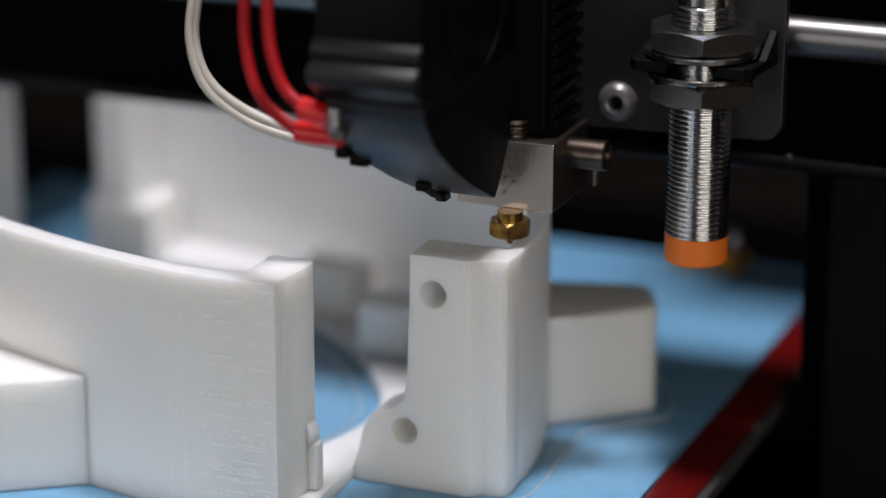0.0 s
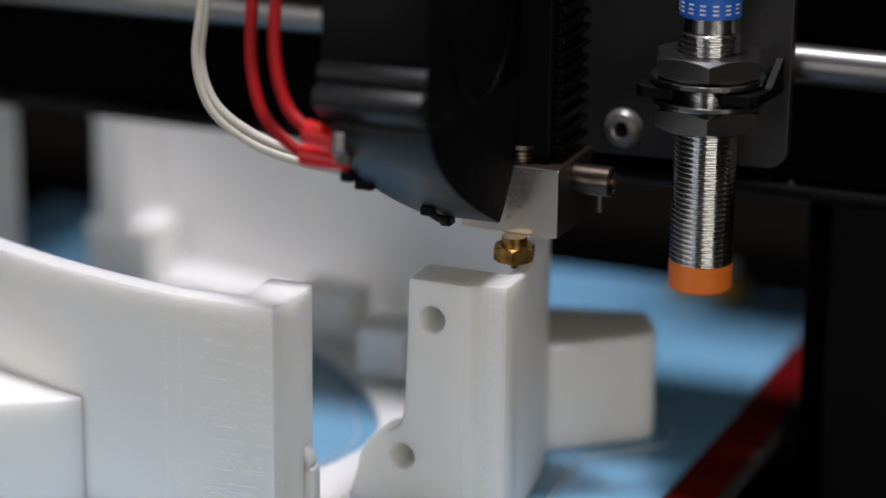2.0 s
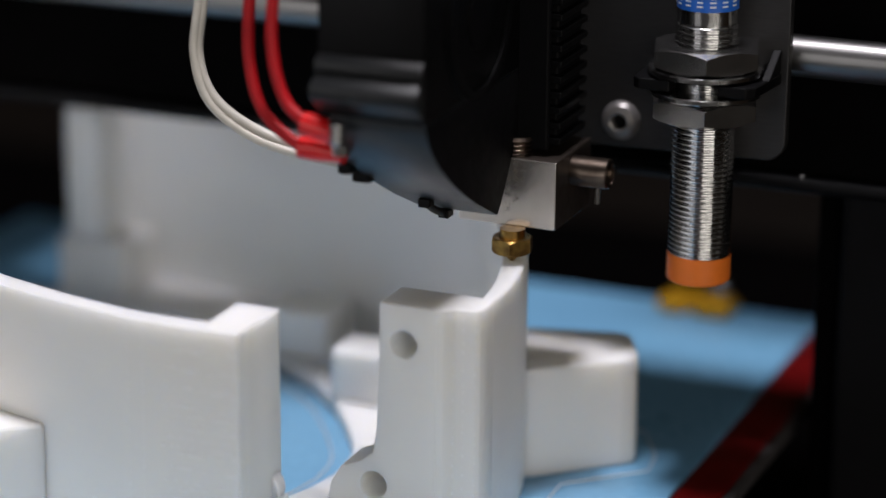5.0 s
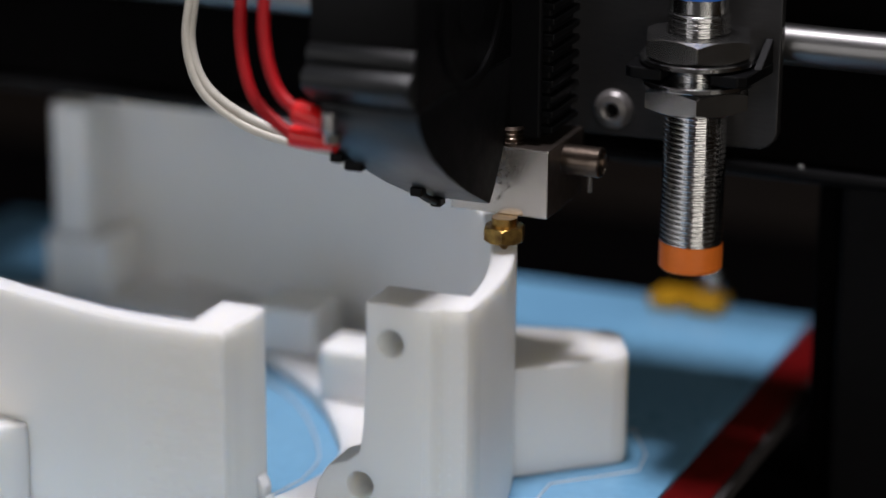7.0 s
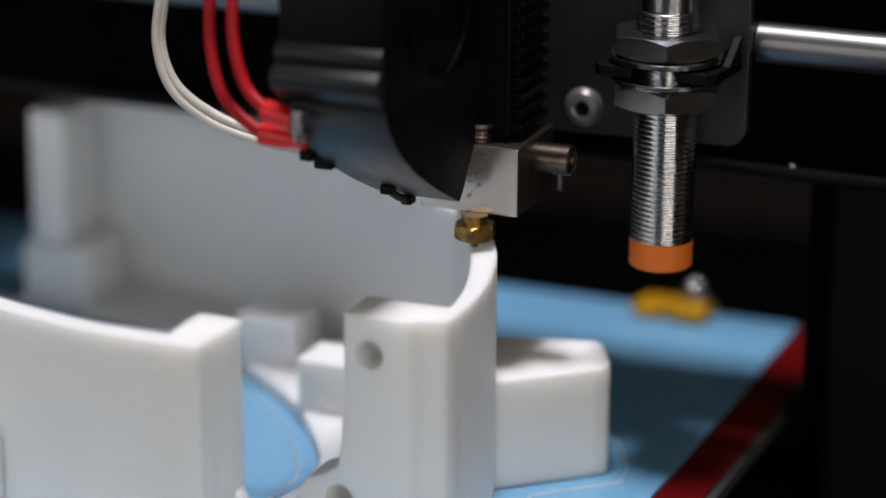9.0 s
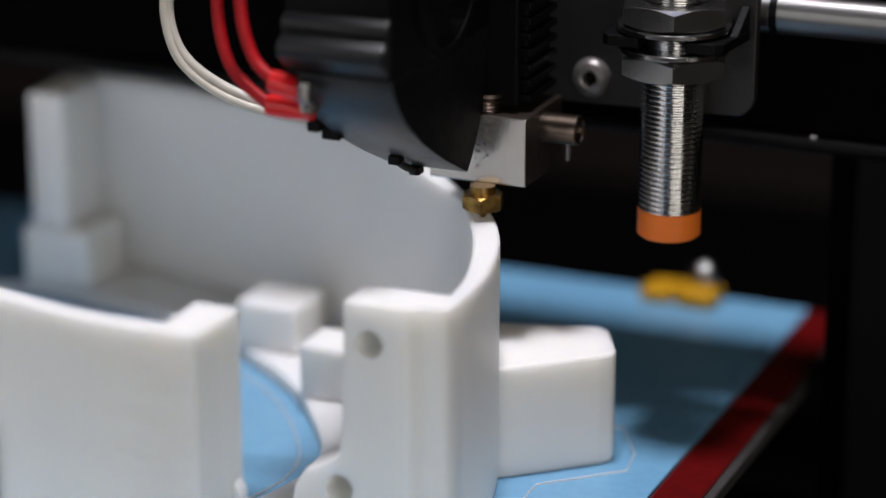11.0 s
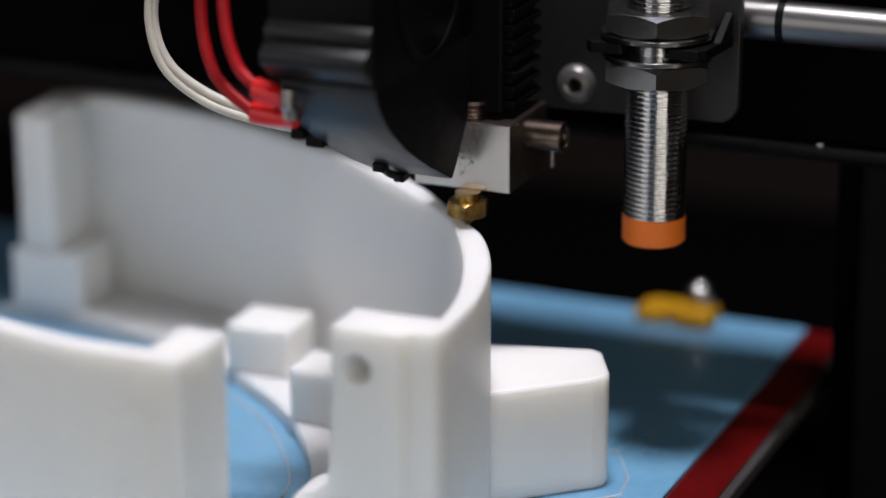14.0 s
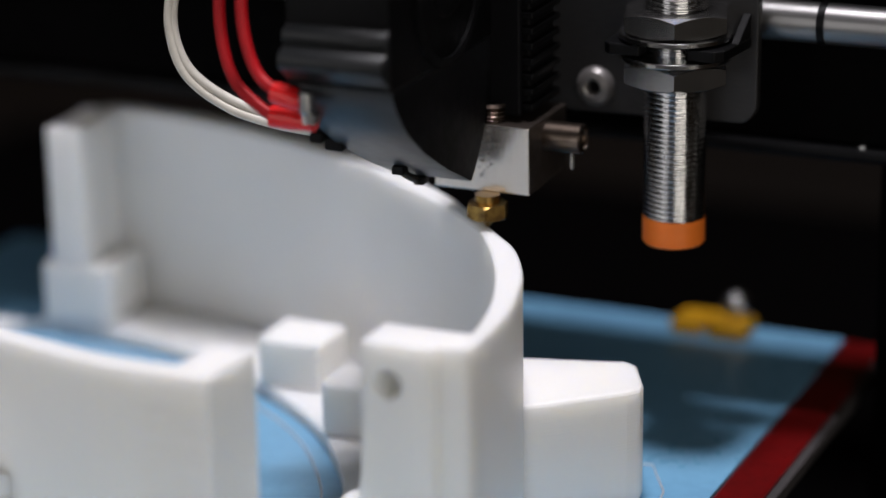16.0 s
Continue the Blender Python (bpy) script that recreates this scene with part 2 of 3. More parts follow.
def smooth_path(points, steps=8):
    pts = [Vector(p) for p in points]
    pts = [2 * pts[0] - pts[1], *pts, 2 * pts[-1] - pts[-2]]
    out = []
    for a, b, c, d in zip(pts, pts[1:], pts[2:], pts[3:]):
        for i in range(steps):
            t = i / steps
            out.append(0.5 * (2 * b + (c - a) * t + (2 * a - 5 * b + 4 * c - d) * t * t + (3 * b - a - 3 * c + d) * t ** 3))
    return [*out, pts[-2]]


def tube(points, r, n=16, steps=8, bm=None):
    pts = smooth_path(points, steps)
    b = bmesh.new()
    rings, side = [], None
    for i, p in enumerate(pts):
        way = (pts[min(i + 1, len(pts) - 1)] - pts[max(i - 1, 0)]).normalized()
        side = (side - way * side.dot(way)).normalized() if side else way.orthogonal().normalized()
        up = way.cross(side)
        rings.append([b.verts.new(p + r * (math.cos(2 * math.pi * k / n) * side + math.sin(2 * math.pi * k / n) * up)) for k in range(n)])
    for p, q in zip(rings, rings[1:]):
        for k in range(n):
            b.faces.new((p[k], p[(k + 1) % n], q[(k + 1) % n], q[k]))
    b.faces.new(rings[0])
    b.faces.new(rings[-1][::-1])
    return merge(bm, b)


def wall(inner, outer, z0, z1, w=0.6, steps=6):
    """A standing wall between two level curves."""
    a = smooth_path([(x, y, 0) for x, y in inner], steps)
    c = smooth_path([(x, y, 0) for x, y in outer], steps)
    b = bmesh.new()
    rows = []
    for p, q in zip(a, c):
        rows.append([b.verts.new((p.x, p.y, z0)), b.verts.new((p.x, p.y, z1)), b.verts.new((q.x, q.y, z1)), b.verts.new((q.x, q.y, z0))])
    for p, q in zip(rows, rows[1:]):
        for k in range(4):
            b.faces.new((p[k], p[(k + 1) % 4], q[(k + 1) % 4], q[k]))
    b.faces.new(rows[0])
    b.faces.new(rows[-1][::-1])
    bmesh.ops.recalc_face_normals(b, faces=b.faces)
    return bevel(b, w, 2, 40)


def union(*solids):
    """One solid out of several that overlap."""
    obs = []
    for b in solids:
        bmesh.ops.recalc_face_normals(b, faces=b.faces)
        me = bpy.data.meshes.new("solid")
        b.to_mesh(me)
        b.free()
        obs.append(new("solid", me))
    for o in obs[1:]:
        m = obs[0].modifiers.new("join", "BOOLEAN")
        m.operation, m.solver, m.object, m.use_self = "UNION", "EXACT", o, True
    out = bmesh.new()
    out.from_mesh(obs[0].evaluated_get(bpy.context.evaluated_depsgraph_get()).to_mesh())
    for o in obs:
        me = o.data
        bpy.data.objects.remove(o)
        bpy.data.meshes.remove(me)
    return out


def nut(cx, cy, z0, h, af, bore, turn):
    """A hexagon nut with its corners turned down."""
    b = bmesh.new()
    n, rc = 72, af / math.sqrt(3)
    rings = []
    for lim, z in ((bore, 0), (af / 2 * 0.99, 0), (rc, 0.14 * h), (rc, 0.86 * h), (af / 2 * 0.99, h), (bore, h)):
        row = []
        for i in range(n):
            a = 2 * math.pi * i / n
            k = (a + math.pi / 6) % (math.pi / 3) - math.pi / 6
            row.append((min(lim, af / 2 / math.cos(k)), a, z))
        rings.append(row)
    # the turned corners rise where the hexagon reaches past the cone
    vs = []
    for j, row in enumerate(rings):
        out = []
        for r, a, z in row:
            if j in (2, 3):
                over = (r - af / 2) / (rc - af / 2)
                z = 0.02 * h + 0.16 * h * over if j == 2 else 0.98 * h - 0.16 * h * over
            out.append(b.verts.new((cx + r * math.cos(a + turn), cy + r * math.sin(a + turn), z0 + z)))
        vs.append(out)
    for p, q in zip(vs, vs[1:] + vs[:1]):
        for i in range(n):
            b.faces.new((p[i], p[(i + 1) % n], q[(i + 1) % n], q[i]))
    return b


def thread(cx, cy, z0, z1, r, pitch, depth, n=64):
    """A true screw thread: one ridge wound about the axis."""
    b = bmesh.new()
    per = 6
    shape = (0, depth * 0.1, depth * 0.7, depth, depth * 0.7, depth * 0.1)
    total = int((z1 - z0) / pitch * per)
    rows = []
    for j in range(total + 1):
        row = []
        for i in range(n):
            u = (j + per * i / n) % per
            k = int(u)
            d = shape[k] * (1 - (u - k)) + shape[(k + 1) % per] * (u - k)
            z = z0 + pitch * j / per
            a = 2 * math.pi * i / n
            row.append(b.verts.new((cx + (r - d) * math.cos(a), cy + (r - d) * math.sin(a), z)))
        rows.append(row)
    for p, q in zip(rows, rows[1:]):
        for i in range(n):
            b.faces.new((p[i], p[(i + 1) % n], q[(i + 1) % n], q[i]))
    b.faces.new(rows[0][::-1])
    b.faces.new(rows[-1])
    return b


# ---- the room ----
def room():
    tint = {"wall_north": WALLM, "wall_east": WALLM}
    s = 1800.0
    fl = box(-s, s, -s, s, -760 - 40 - Z0 + Z0, -760, 0)
    tagged(link("floor", fl, DESKM), "dark wooden floor of a dim room", "floor", kind="structure")
    for name, b in (("wall_north", box(-s, s, s, s + 60, -760, 1700, 0)), ("wall_south", box(-s, s, -s - 60, -s, -760, 1700, 0)),
                    ("wall_east", box(s, s + 60, -s, s, -760, 1700, 0)), ("wall_west", box(-s - 60, -s, -s, s, -760, 1700, 0))):
        tagged(link(name, b, tint.get(name, PAINT)), "dim brown wall of the room" if name in tint else "pale painted wall of the room", "wall", kind="structure")
    tagged(link("ceiling", box(-s, s, -s, s, 1700, 1760, 0), PAINT), "pale ceiling of the room", "ceiling", kind="structure")
    desk = thing("desk", "dark wooden desk under the printer", "desk")
    part("desktop", box(-700, 700, -420, 700, -Z0 - 30, -Z0, 3), DESKM, desk)
    for x in (-670, 640):
        for y in (-390, 640):
            part("leg", box(x, x + 40, y, y + 40, -Z0 - 760, -Z0 - 30, 2), DESKM, desk)


room()


# ---- the printer's frame ----
def rods():
    for z, y in ((36.2, 34.0), (36.2 + 46, 34.0)):
        rod = thing("guide_rod", "polished steel guide rod of the gantry", "rod", "guide rods")
        part("shaft", lathe([(0, -330), (3.7, -330), (4.0, -329.5), (4.0, 110), (0, 110)], pose(0, y, z, 0, 90, 0), 40), ROD, rod, smooth=25)
        if y == 34.0 and z < 40:
            for x in (36.0,):
                part("retaining_ring", lathe([(3.9, -0.7), (4.25, -0.7), (4.25, 0.7), (3.9, 0.7)], pose(x, y, z, 0, 90, 0), 40), BLACK, rod, "black groove ring on the rod", smooth=25)


def frame_parts():
    beam = thing("gantry_beam", "black gantry beam behind the guide rods", "beam")
    part("beam_body", box(-330, 110, 46, 68, 9, 62, 1.2), DARK, beam)
    part("lower_lip", box(-330, 110, 43.5, 67, 6.2, 8.9, 1.2), BLACK, beam, "black rounded lip")
    post = thing("upright_post", "black upright post of the printer frame", "post")
    part("post_body", box(43, 95, 52, 110, -Z0, 330, 1.5), DARK, post)
    part("front_cover", box(49, 90, 47, 51.9, -Z0, 8, 1.5), SHADE, post, "smooth black cover strip")
    part("set_screw", lathe([(0, 0), (0.8, 0), (0.7, 0.5), (0, 0.6)], pose(41.0, 46.1, 8.7, 90, 0, 0), 16), STEEL, beam, "tiny bright screw")
    # added above the view to throw soft shade on the bed's far corner
    part("shade_block", box(-6, 42.8, 86, 112, 118, 150, 1.5), DARK, post, "unseen black block added to cast shade")
    left = thing("upright_post", "black upright post of the printer frame", "post")
    part("post_body", box(-330, -270, 52, 110, -Z0, 330, 1.5), DARK, left)
    # added likewise, to keep the film at the far left in shade
    part("shade_block", box(-269.8, -118, 16, 112, 118, 150, 1.5), DARK, left, "unseen black block added to cast shade")
    base = thing("printer_base", "black base box of the printer on the desk", "printer base")
    part("base_body", box(-330, 110, -160, 330, -Z0 + 0.02, -95, 4), DARK, base)
    for x in (-120, -20):
        part("bed_rail", lathe([(0, -110), (4, -110), (4, 90), (0, 90)], pose(x, 0, -84, -90, 0, 0), 24), ROD, base, "steel rail under the bed", smooth=25)
        for y in (-104, 84):
            part("rail_block", box(x - 8, x + 8, y - 6, y + 6, -95, -77, 1), DARK, base)


rods()
frame_parts()


# ---- the bed ----
def print_bed():
    bed = thing("print_bed", "glossy blue print bed with a red edge", "print bed")
    part("film", box(-180, 27, -75, 142, -48.4, -47, 0.2), FILM, bed, "glossy blue film")
    part("red_edge", box(27.2, 36.2, -75, 142, -49.2, -47.2, 0.5), RED, bed, "shiny red edge strip")
    part("edge_rim", box(36.3, 38.2, -75, 142, -50.5, -47.6, 0.4), CLEAR_EDGE, bed, "thin grey rim")
    part("heater_plate", box(-180, 35, -75, 142, -53, -49.4, 0.5), DARK, bed, "dark heater plate")
    part("carrier", box(-140, 0, -40, 120, -72, -53.1, 2), DARK, bed, "dark carrier under the plate")
    clip = thing("bed_clip", "yellow spring clip with a steel ball at the bed edge", "clip")
    b = box(-9.5, -2, 132, 138.5, -47, -43.6, 1.4)
    b = box(-1, 8, 131.5, 139, -47, -43.2, 1.5, b)
    b = box(-9, 7.5, 137, 142.5, -47, -44, 1.0, b)
    part("jaw", b, YELLOW, clip, "yellow painted jaw", smooth=25)
    part("knob", lathe([(0, -3.2), (1.6, -2.8), (2.9, -1.4), (3.2, 0), (2.9, 1.4), (1.6, 2.8), (0, 3.2)], pose(3.6, 139.5, -41.4), 24), NUT, clip, "round chrome knob", smooth=60)
    part("stem", lathe([(0, -46), (1.0, -46), (1.0, -43.8), (0, -43.8)], pose(3.6, 139.5, 0), 16), CHROME, clip, "short steel stem", smooth=25)
    return [bed, clip]


# ---- the printed housing ----
BASE = [(-26.8, -13), (-12, -13), (2.5, -9.5), (3.4, -4), (3.3, 2.3), (2.1, 12), (-0.5, 22.5), (-3.5, 31), (-9.3, 42), (-16.8, 50.3), (-31, 65.6), (-45.5, 77.5), (-57, 85.5), (-81, 96.5), (-106, 104),
        (-137, 104), (-139, 82), (-154, 82), (-154.5, 60), (-152, 29), (-143, 6), (-131, -0.5), (-115, -15), (-99, -23.5), (-83, -29.5), (-67, -34.3), (-54, -37.4), (-31, -38.6), (-26.4, -30), (-26.6, -23.5)]


HOLE = [(-33.5, 8), (-34.5, 18), (-38.2, 26.5), (-46, 38.5), (-54, 48.5), (-64.5, 58), (-76, 66), (-88, 72.5), (-100, 77.5), (-118, 82), (-138, 83.5), (-145, 72), (-144, 52),
        (-138, 30), (-126, 12), (-110, -2), (-92, -13), (-74, -20), (-56, -21), (-42, -14), (-36, -3)]


def housing():
    h = thing("printed_housing", "white printed plastic housing, half finished, on the blue bed", "printed part")
    part("base_plate", slab(BASE, [[(p.x, p.y) for p in smooth_path([(x, y, 0) for x, y in [*HOLE, HOLE[0]]], 4)[:-1]]], 3, pose(0, 0, -47), 0.3), PLA, h)
    inner = [(-1.2, -6.5), (0.7, -3), (-0.4, 6), (-3.0, 16), (-6.6, 26), (-10.2, 34), (-15, 43), (-21, 51.5), (-34.5, 64), (-47.5, 73.7), (-59, 81), (-82.5, 92), (-106.6, 99.4), (-125, 101), (-131, 97)]
    outer = [(2.6, -9), (3.7, -4.8), (3.6, 2.3), (2.4, 12), (-0.2, 22.5), (-3.2, 31), (-9, 42), (-16.5, 50.5), (-31, 66), (-45.5, 78), (-57, 86), (-81, 97), (-106, 104.5), (-127, 106), (-136, 101)]
    flange = [(-14.9, 0), (-15.0, -10), (-15.5, -24), (-16.2, -29), (-18.6, -31), (-22.5, -32.6), (-24.6, -36), (-25.4, -40), (-26.6, -43.4), (-26.6, -46.95), (-3.9, -46.95), (-3.9, 0)]
    flange_solid = slab(flange, [ring(-10.2, -7.4, 2.6), ring(-16.1, -35.4, 2.6)], 10, Matrix.Translation((0, -3.2, 0)) @ FRONT, 0.4)
    ridge_solid = slab([(-6, -12.4), (-4.4, -13.05), (-3.4, -13.05), (-2.7, -12.85), (-2.1, -12.4), (-1.6, -11.85), (-1.1, -11.45), (-0.5, -11.25), (0.4, -11.2), (1.6, -11.0), (2.7, -10.7), (3.4, -10.2), (3.8, -9.3), (3.95, -7.5), (3.85, -4.6), (2.6, -3.4), (0.6, -3), (-6, -3.23)], [], 46.94, pose(0, 0, -46.97), 0.25)
    part("rear_wall", union(wall(inner, outer, -46.98, 0), flange_solid, ridge_solid), PLA, h, "curved wall with a flange with two screw holes", smooth=20)
    fi = [(-30.35, -34.3), (-37, -34.4), (-46, -34.5), (-54, -34.0), (-67, -31.3), (-81, -27.3), (-97, -21.2), (-112, -12), (-128, 2)]
    fo = [(-30.35, -39.0), (-37, -39.0), (-46, -38.9), (-54, -38.2), (-67, -35.5), (-82, -31.5), (-99, -25.2), (-115, -16), (-131, -1)]
    post = [(-38.3, -23), (-38.3, -35), (-37, -36.5), (-31, -36.5), (-30.25, -35.6), (-30.15, -33.6), (-29.9, -31.5), (-29.6, -30.6), (-29.5, -24), (-30.2, -23)]
    part("front_wall", bevel(union(wall(fi, fo, -46.98, 0, 0), slab(post, [], 46.98, pose(0, 0, -46.98), 0)), 0.4, 2, 50), PLA_BAND, h, "curved wall ending in a thick post", smooth=20)
    rng = random.Random(7)
    strands = bmesh.new()
    z = -1.6
    while z > -46:          # one broken glossy line on most of the layers
        x = rng.uniform(-46, -42) if rng.random() < 0.7 else rng.uniform(-42, -34)
        while x < -31.2:
            x1 = min(-30.8, x + rng.choice((0.4, 0.8, 1.5, 3.0)) * rng.uniform(0.6, 1.3))
            r = rng.uniform(0.09, 0.17)
            box(x, x1, -39.0 - r, -38.8, z - r, z + r, 0, strands)
            x = x1 + rng.choice((0.3, 0.5, 1.2, 3.5)) * rng.uniform(0.6, 1.4)
        z -= rng.choice((0.45, 0.6, 0.9, 1.2, 2.6) if z < -22 else (0.6, 1.2, 1.8, 3.0))
    for x, y in ((-49.3, -38.66), (-52.4, -38.42), (-30.6, -38.96)):
        for i in range(34):
            z = -2 - 1.3 * i + rng.uniform(-0.25, 0.25)
            r = rng.uniform(0.07, 0.14)
            box(x - r, x + r, y - 0.12, y + 0.2, z, z + rng.uniform(0.15, 0.7), 0, strands)
    tagged(part("layer_strand", strands, PLA_GLINT, h, "fine glossy strands of filament, glint put into a paler white", smooth=60), kind="stuff")
    dots = bmesh.new()
    for x, y in ((2.75, -10.62), (-1.2, -11.5), (0.6, -11.18)):
        for i in range(22):
            z = -2 - 2 * i + rng.uniform(-0.6, 0.6)
            r = rng.uniform(0.07, 0.14)
            box(x - r, x + r, y - 0.14, y + 0.2, z, z + rng.uniform(0.15, 0.6), 0, dots)
    tagged(part("seam_dot", dots, PLA_GLINT, h, "small glossy seam blobs, glint put into a paler white", smooth=60), kind="stuff")
    part("foot_boss", slab(ring(0, 0, 3.8, 24), [], 3.2, Matrix.Translation((-32.0, -24.5, -33.4)) @ FRONT, 0.5), PLA, h, smooth=25)
    part("foot_web", box(-33.5, -27.6, -27.7, -24.5, -44, -34.5, 0.5), PLA, h)
    part("side_box", slab([(-6, 23), (1, 29), (13.6, 40.6), (15.4, 42.9), (15, 45.5), (10.5, 54.5), (8, 55.8), (-12, 50.5)], [], 22.4, pose(0, 0, -47), 0.7), PLA, h)
    part("front_box", slab([(-72, -34.5), (-85, -43.5), (-100, -52), (-112, -40), (-104, -20), (-80, -27)], [], 22.4, pose(0, 0, -47), 0.7), PLA, h)
    part("left_wall", wall([(-149.5, 75), (-150.5, 60), (-149, 30), (-140, 10), (-127, 3)], [(-154, 75), (-155.5, 60), (-154, 29), (-144, 5), (-131, -1)], -46.98, 0), PLA, h, smooth=25)
    part("inner_boss", box(-75, -60.8, 64, 77.5, -44, -33.4, 1.0), PLA, h)
    part("inner_boss", box(-50.8, -39, 43.5, 55, -44, -32.6, 1.0), PLA, h)
    part("inner_step", box(-137, -120.5, 83, 99, -44, -30.8, 0.7), PLA, h)
    part("rear_post", box(-134.6, -126, 83.5, 100, -30.8, 0, 0.7), PLA, h)
    skirt = thing("printed_skirt", "thin white outline strand laid on the bed", "filament")
    c = Vector((-70, 30, 0))
    loop = []
    for x, y in BASE[2:16]:
        d = (Vector((x, y, 0)) - c).normalized() * 4.5
        loop.append((x + d.x, y + d.y, -46.9))
    loop[4:9] = [(6, 27, -46.9), (19.5, 40, -46.9), (18.2, 48.5, -46.9), (12, 60, -46.9), (-12, 57, -46.9)]
    part("strand", tube(loop, 0.22, 6, 1), PLA, skirt)
    part("ring_strand", tube([(-85 + (x + 85) * 0.9, 28 + (y - 28) * 0.9, -46.9) for x, y in [*HOLE, HOLE[0]]], 0.22, 6, 4), PLA, skirt)
    return [h, skirt]


# ---- the carriage with the hot end ----
SX, SY = 30.5, 19.5     # axis of the sensor


def carriage():
    c = thing("carriage_plate", "dark steel carriage plate with a socket screw", "carriage")
    outline = [(-30, 16.8), (6, 16.8), (38, 17.3)] + [(40.6 + 4 * math.sin(a), 21.3 - 4 * math.cos(a)) for a in (0.2, 0.6, 1.0, 1.4)] + [(44.7, 60), (-30, 60)]
    part("plate", slab(outline, [], 2.5, Matrix.Translation((0, 28.3, 0)) @ FRONT, 0.3), PLATE, c)
    part("screw_head", lathe([(1.35, 0.4), (1.4, 2.0), (1.9, 2.3), (3.0, 1.9), (3.7, 1.1), (3.9, 0.4), (3.9, 0)], pose(12.3, 25.8, 22.2, 90, 0, 0), 32), SCREW, c, "round steel socket screw", smooth=25)
    part("screw_socket", lathe([(0, 0.5), (1.34, 0.5), (1.34, 0.1)], pose(12.3, 25.8, 22.2, 90, 0, 0), 6), BLACK, c)
    part("bearing_block", box(-28, 30, 28.4, 40, 27, 60, 1), BLACK, c)
    # slab added out of view; its shadow edges the lit wedge on the rear wall
    part("shade_slab", box(-100, 30, 26, 44, 60.2, 66, 1), BLACK, c, "flat unseen slab added to shade the rear wall")
    fork = [(18.6, 13), (20, 11.5), (26, 11.5), (26, 19.5), (27, 23.2), (30.5, 24.6), (34, 23.2), (35.2, 19.5), (35.2, 11.5), (40.5, 11.5), (42, 13), (43.4, 25.7), (18.6, 25.7)]
    part("fork", slab(fork, [], 2.2, pose(0, 0, 32.4), 0.3), BLACK, c, "slotted black fork")
    part("gusset", slab([(25.7, 34.7), (25.7, 39), (18, 34.7)], [], 1.6, Matrix(((0, 0, 1, 41.6), (1, 0, 0, 0), (0, 1, 0, 0), (0, 0, 0, 1))), 0.2), BLACK, c)
    s = thing("heatsink", "black finned heatsink above the hot end", "heatsink")
    part("core", box(-8, 5.6, 8, 20.4, 20.5, 62, 0.5), SHADE, s)
    for i in range(13):
        z = 21.5 + 2.95 * i
        part("fin", box(-9.5, 6.9, 6, 20.5, z, z + 1.3, 0.25), BLACK, s)
    part("shroud", box(-9.6, 5.0, 4.4, 5.9, 20.6, 64, 0.5), SHADE, s, "plain black shroud before the fins")
    return [c, s]


def hot_end():
    h = thing("hot_end", "aluminium heater block with a worn brass nozzle", "hot end")
    block = part("heater_block", box(-11.5, 7.9, 1.5, 21, 6.2, 19.4, 0.25), ALU, h, "milled aluminium block")
    # right side and top: shade and dark reflections painted as a darker metal
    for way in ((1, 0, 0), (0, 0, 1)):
        side_material(block, SHADED_ALU, way)
    part("throat", lathe([(2.6, 19.2)] + [(2.6 + 0.5 * (i % 2), 19.6 + 0.4 * i) for i in range(8)] + [(2.6, 23)], pose(-0.9, 5, 0), 24), TINTED, h, "threaded steel throat")
    part("nozzle", lathe([(0, -0.05), (0.45, -0.05), (0.55, 0.1), (1.7, 1.6), (2.2, 1.7), (2.2, 1.9)], Matrix(), 32), BRASS, h, "pointed brass tip", smooth=25)
    part("nozzle_hex", nut(0, 0, 1.7, 3.0, 7.2, 2.0, 0.25), BRASS, h, "stained brass hexagon", smooth=25)
    part("nozzle_neck", lathe([(0, 4.5), (2.4, 4.5), (2.4, 6.3), (0, 6.3)], Matrix(), 32), BRASS, h, smooth=25)
    part("heater_cartridge", lathe([(0, 0), (2.9, 0), (2.9, 7.2), (2.6, 7.5), (2.3, 7.5), (2.2, 6.9), (0, 6.9)], pose(7.8, 11, 15.6, 0, 90, 0), 32), TINTED, h, "steel cartridge end", smooth=25)
    part("clamp_screw", lathe([(0, 0), (0.6, 0), (0.6, 3.4), (0, 3.4)], pose(12.8, 11, 9.6), 12), STEEL, h)
    rng = random.Random(4)
    for x, top, low in ((-1.7, 18.6, 8.6), (-0.1, 18.9, 10.6), (1.5, 18.7, 15.0)):      # worn writing, not to be read
        z = top
        while z > low:
            for k in range(3):
                p = [(x + rng.choice((-0.5, 0.0, 0.5)), 1.47, z - rng.choice((0.0, 0.45, 0.9))) for _ in range(2)]
                if p[0] != p[1]:
                    part("marking", tube(p, 0.08, 6, 1), GREY_INK, block, "dark unreadable marking")
            z -= rng.uniform(1.2, 1.6)
    return [h]


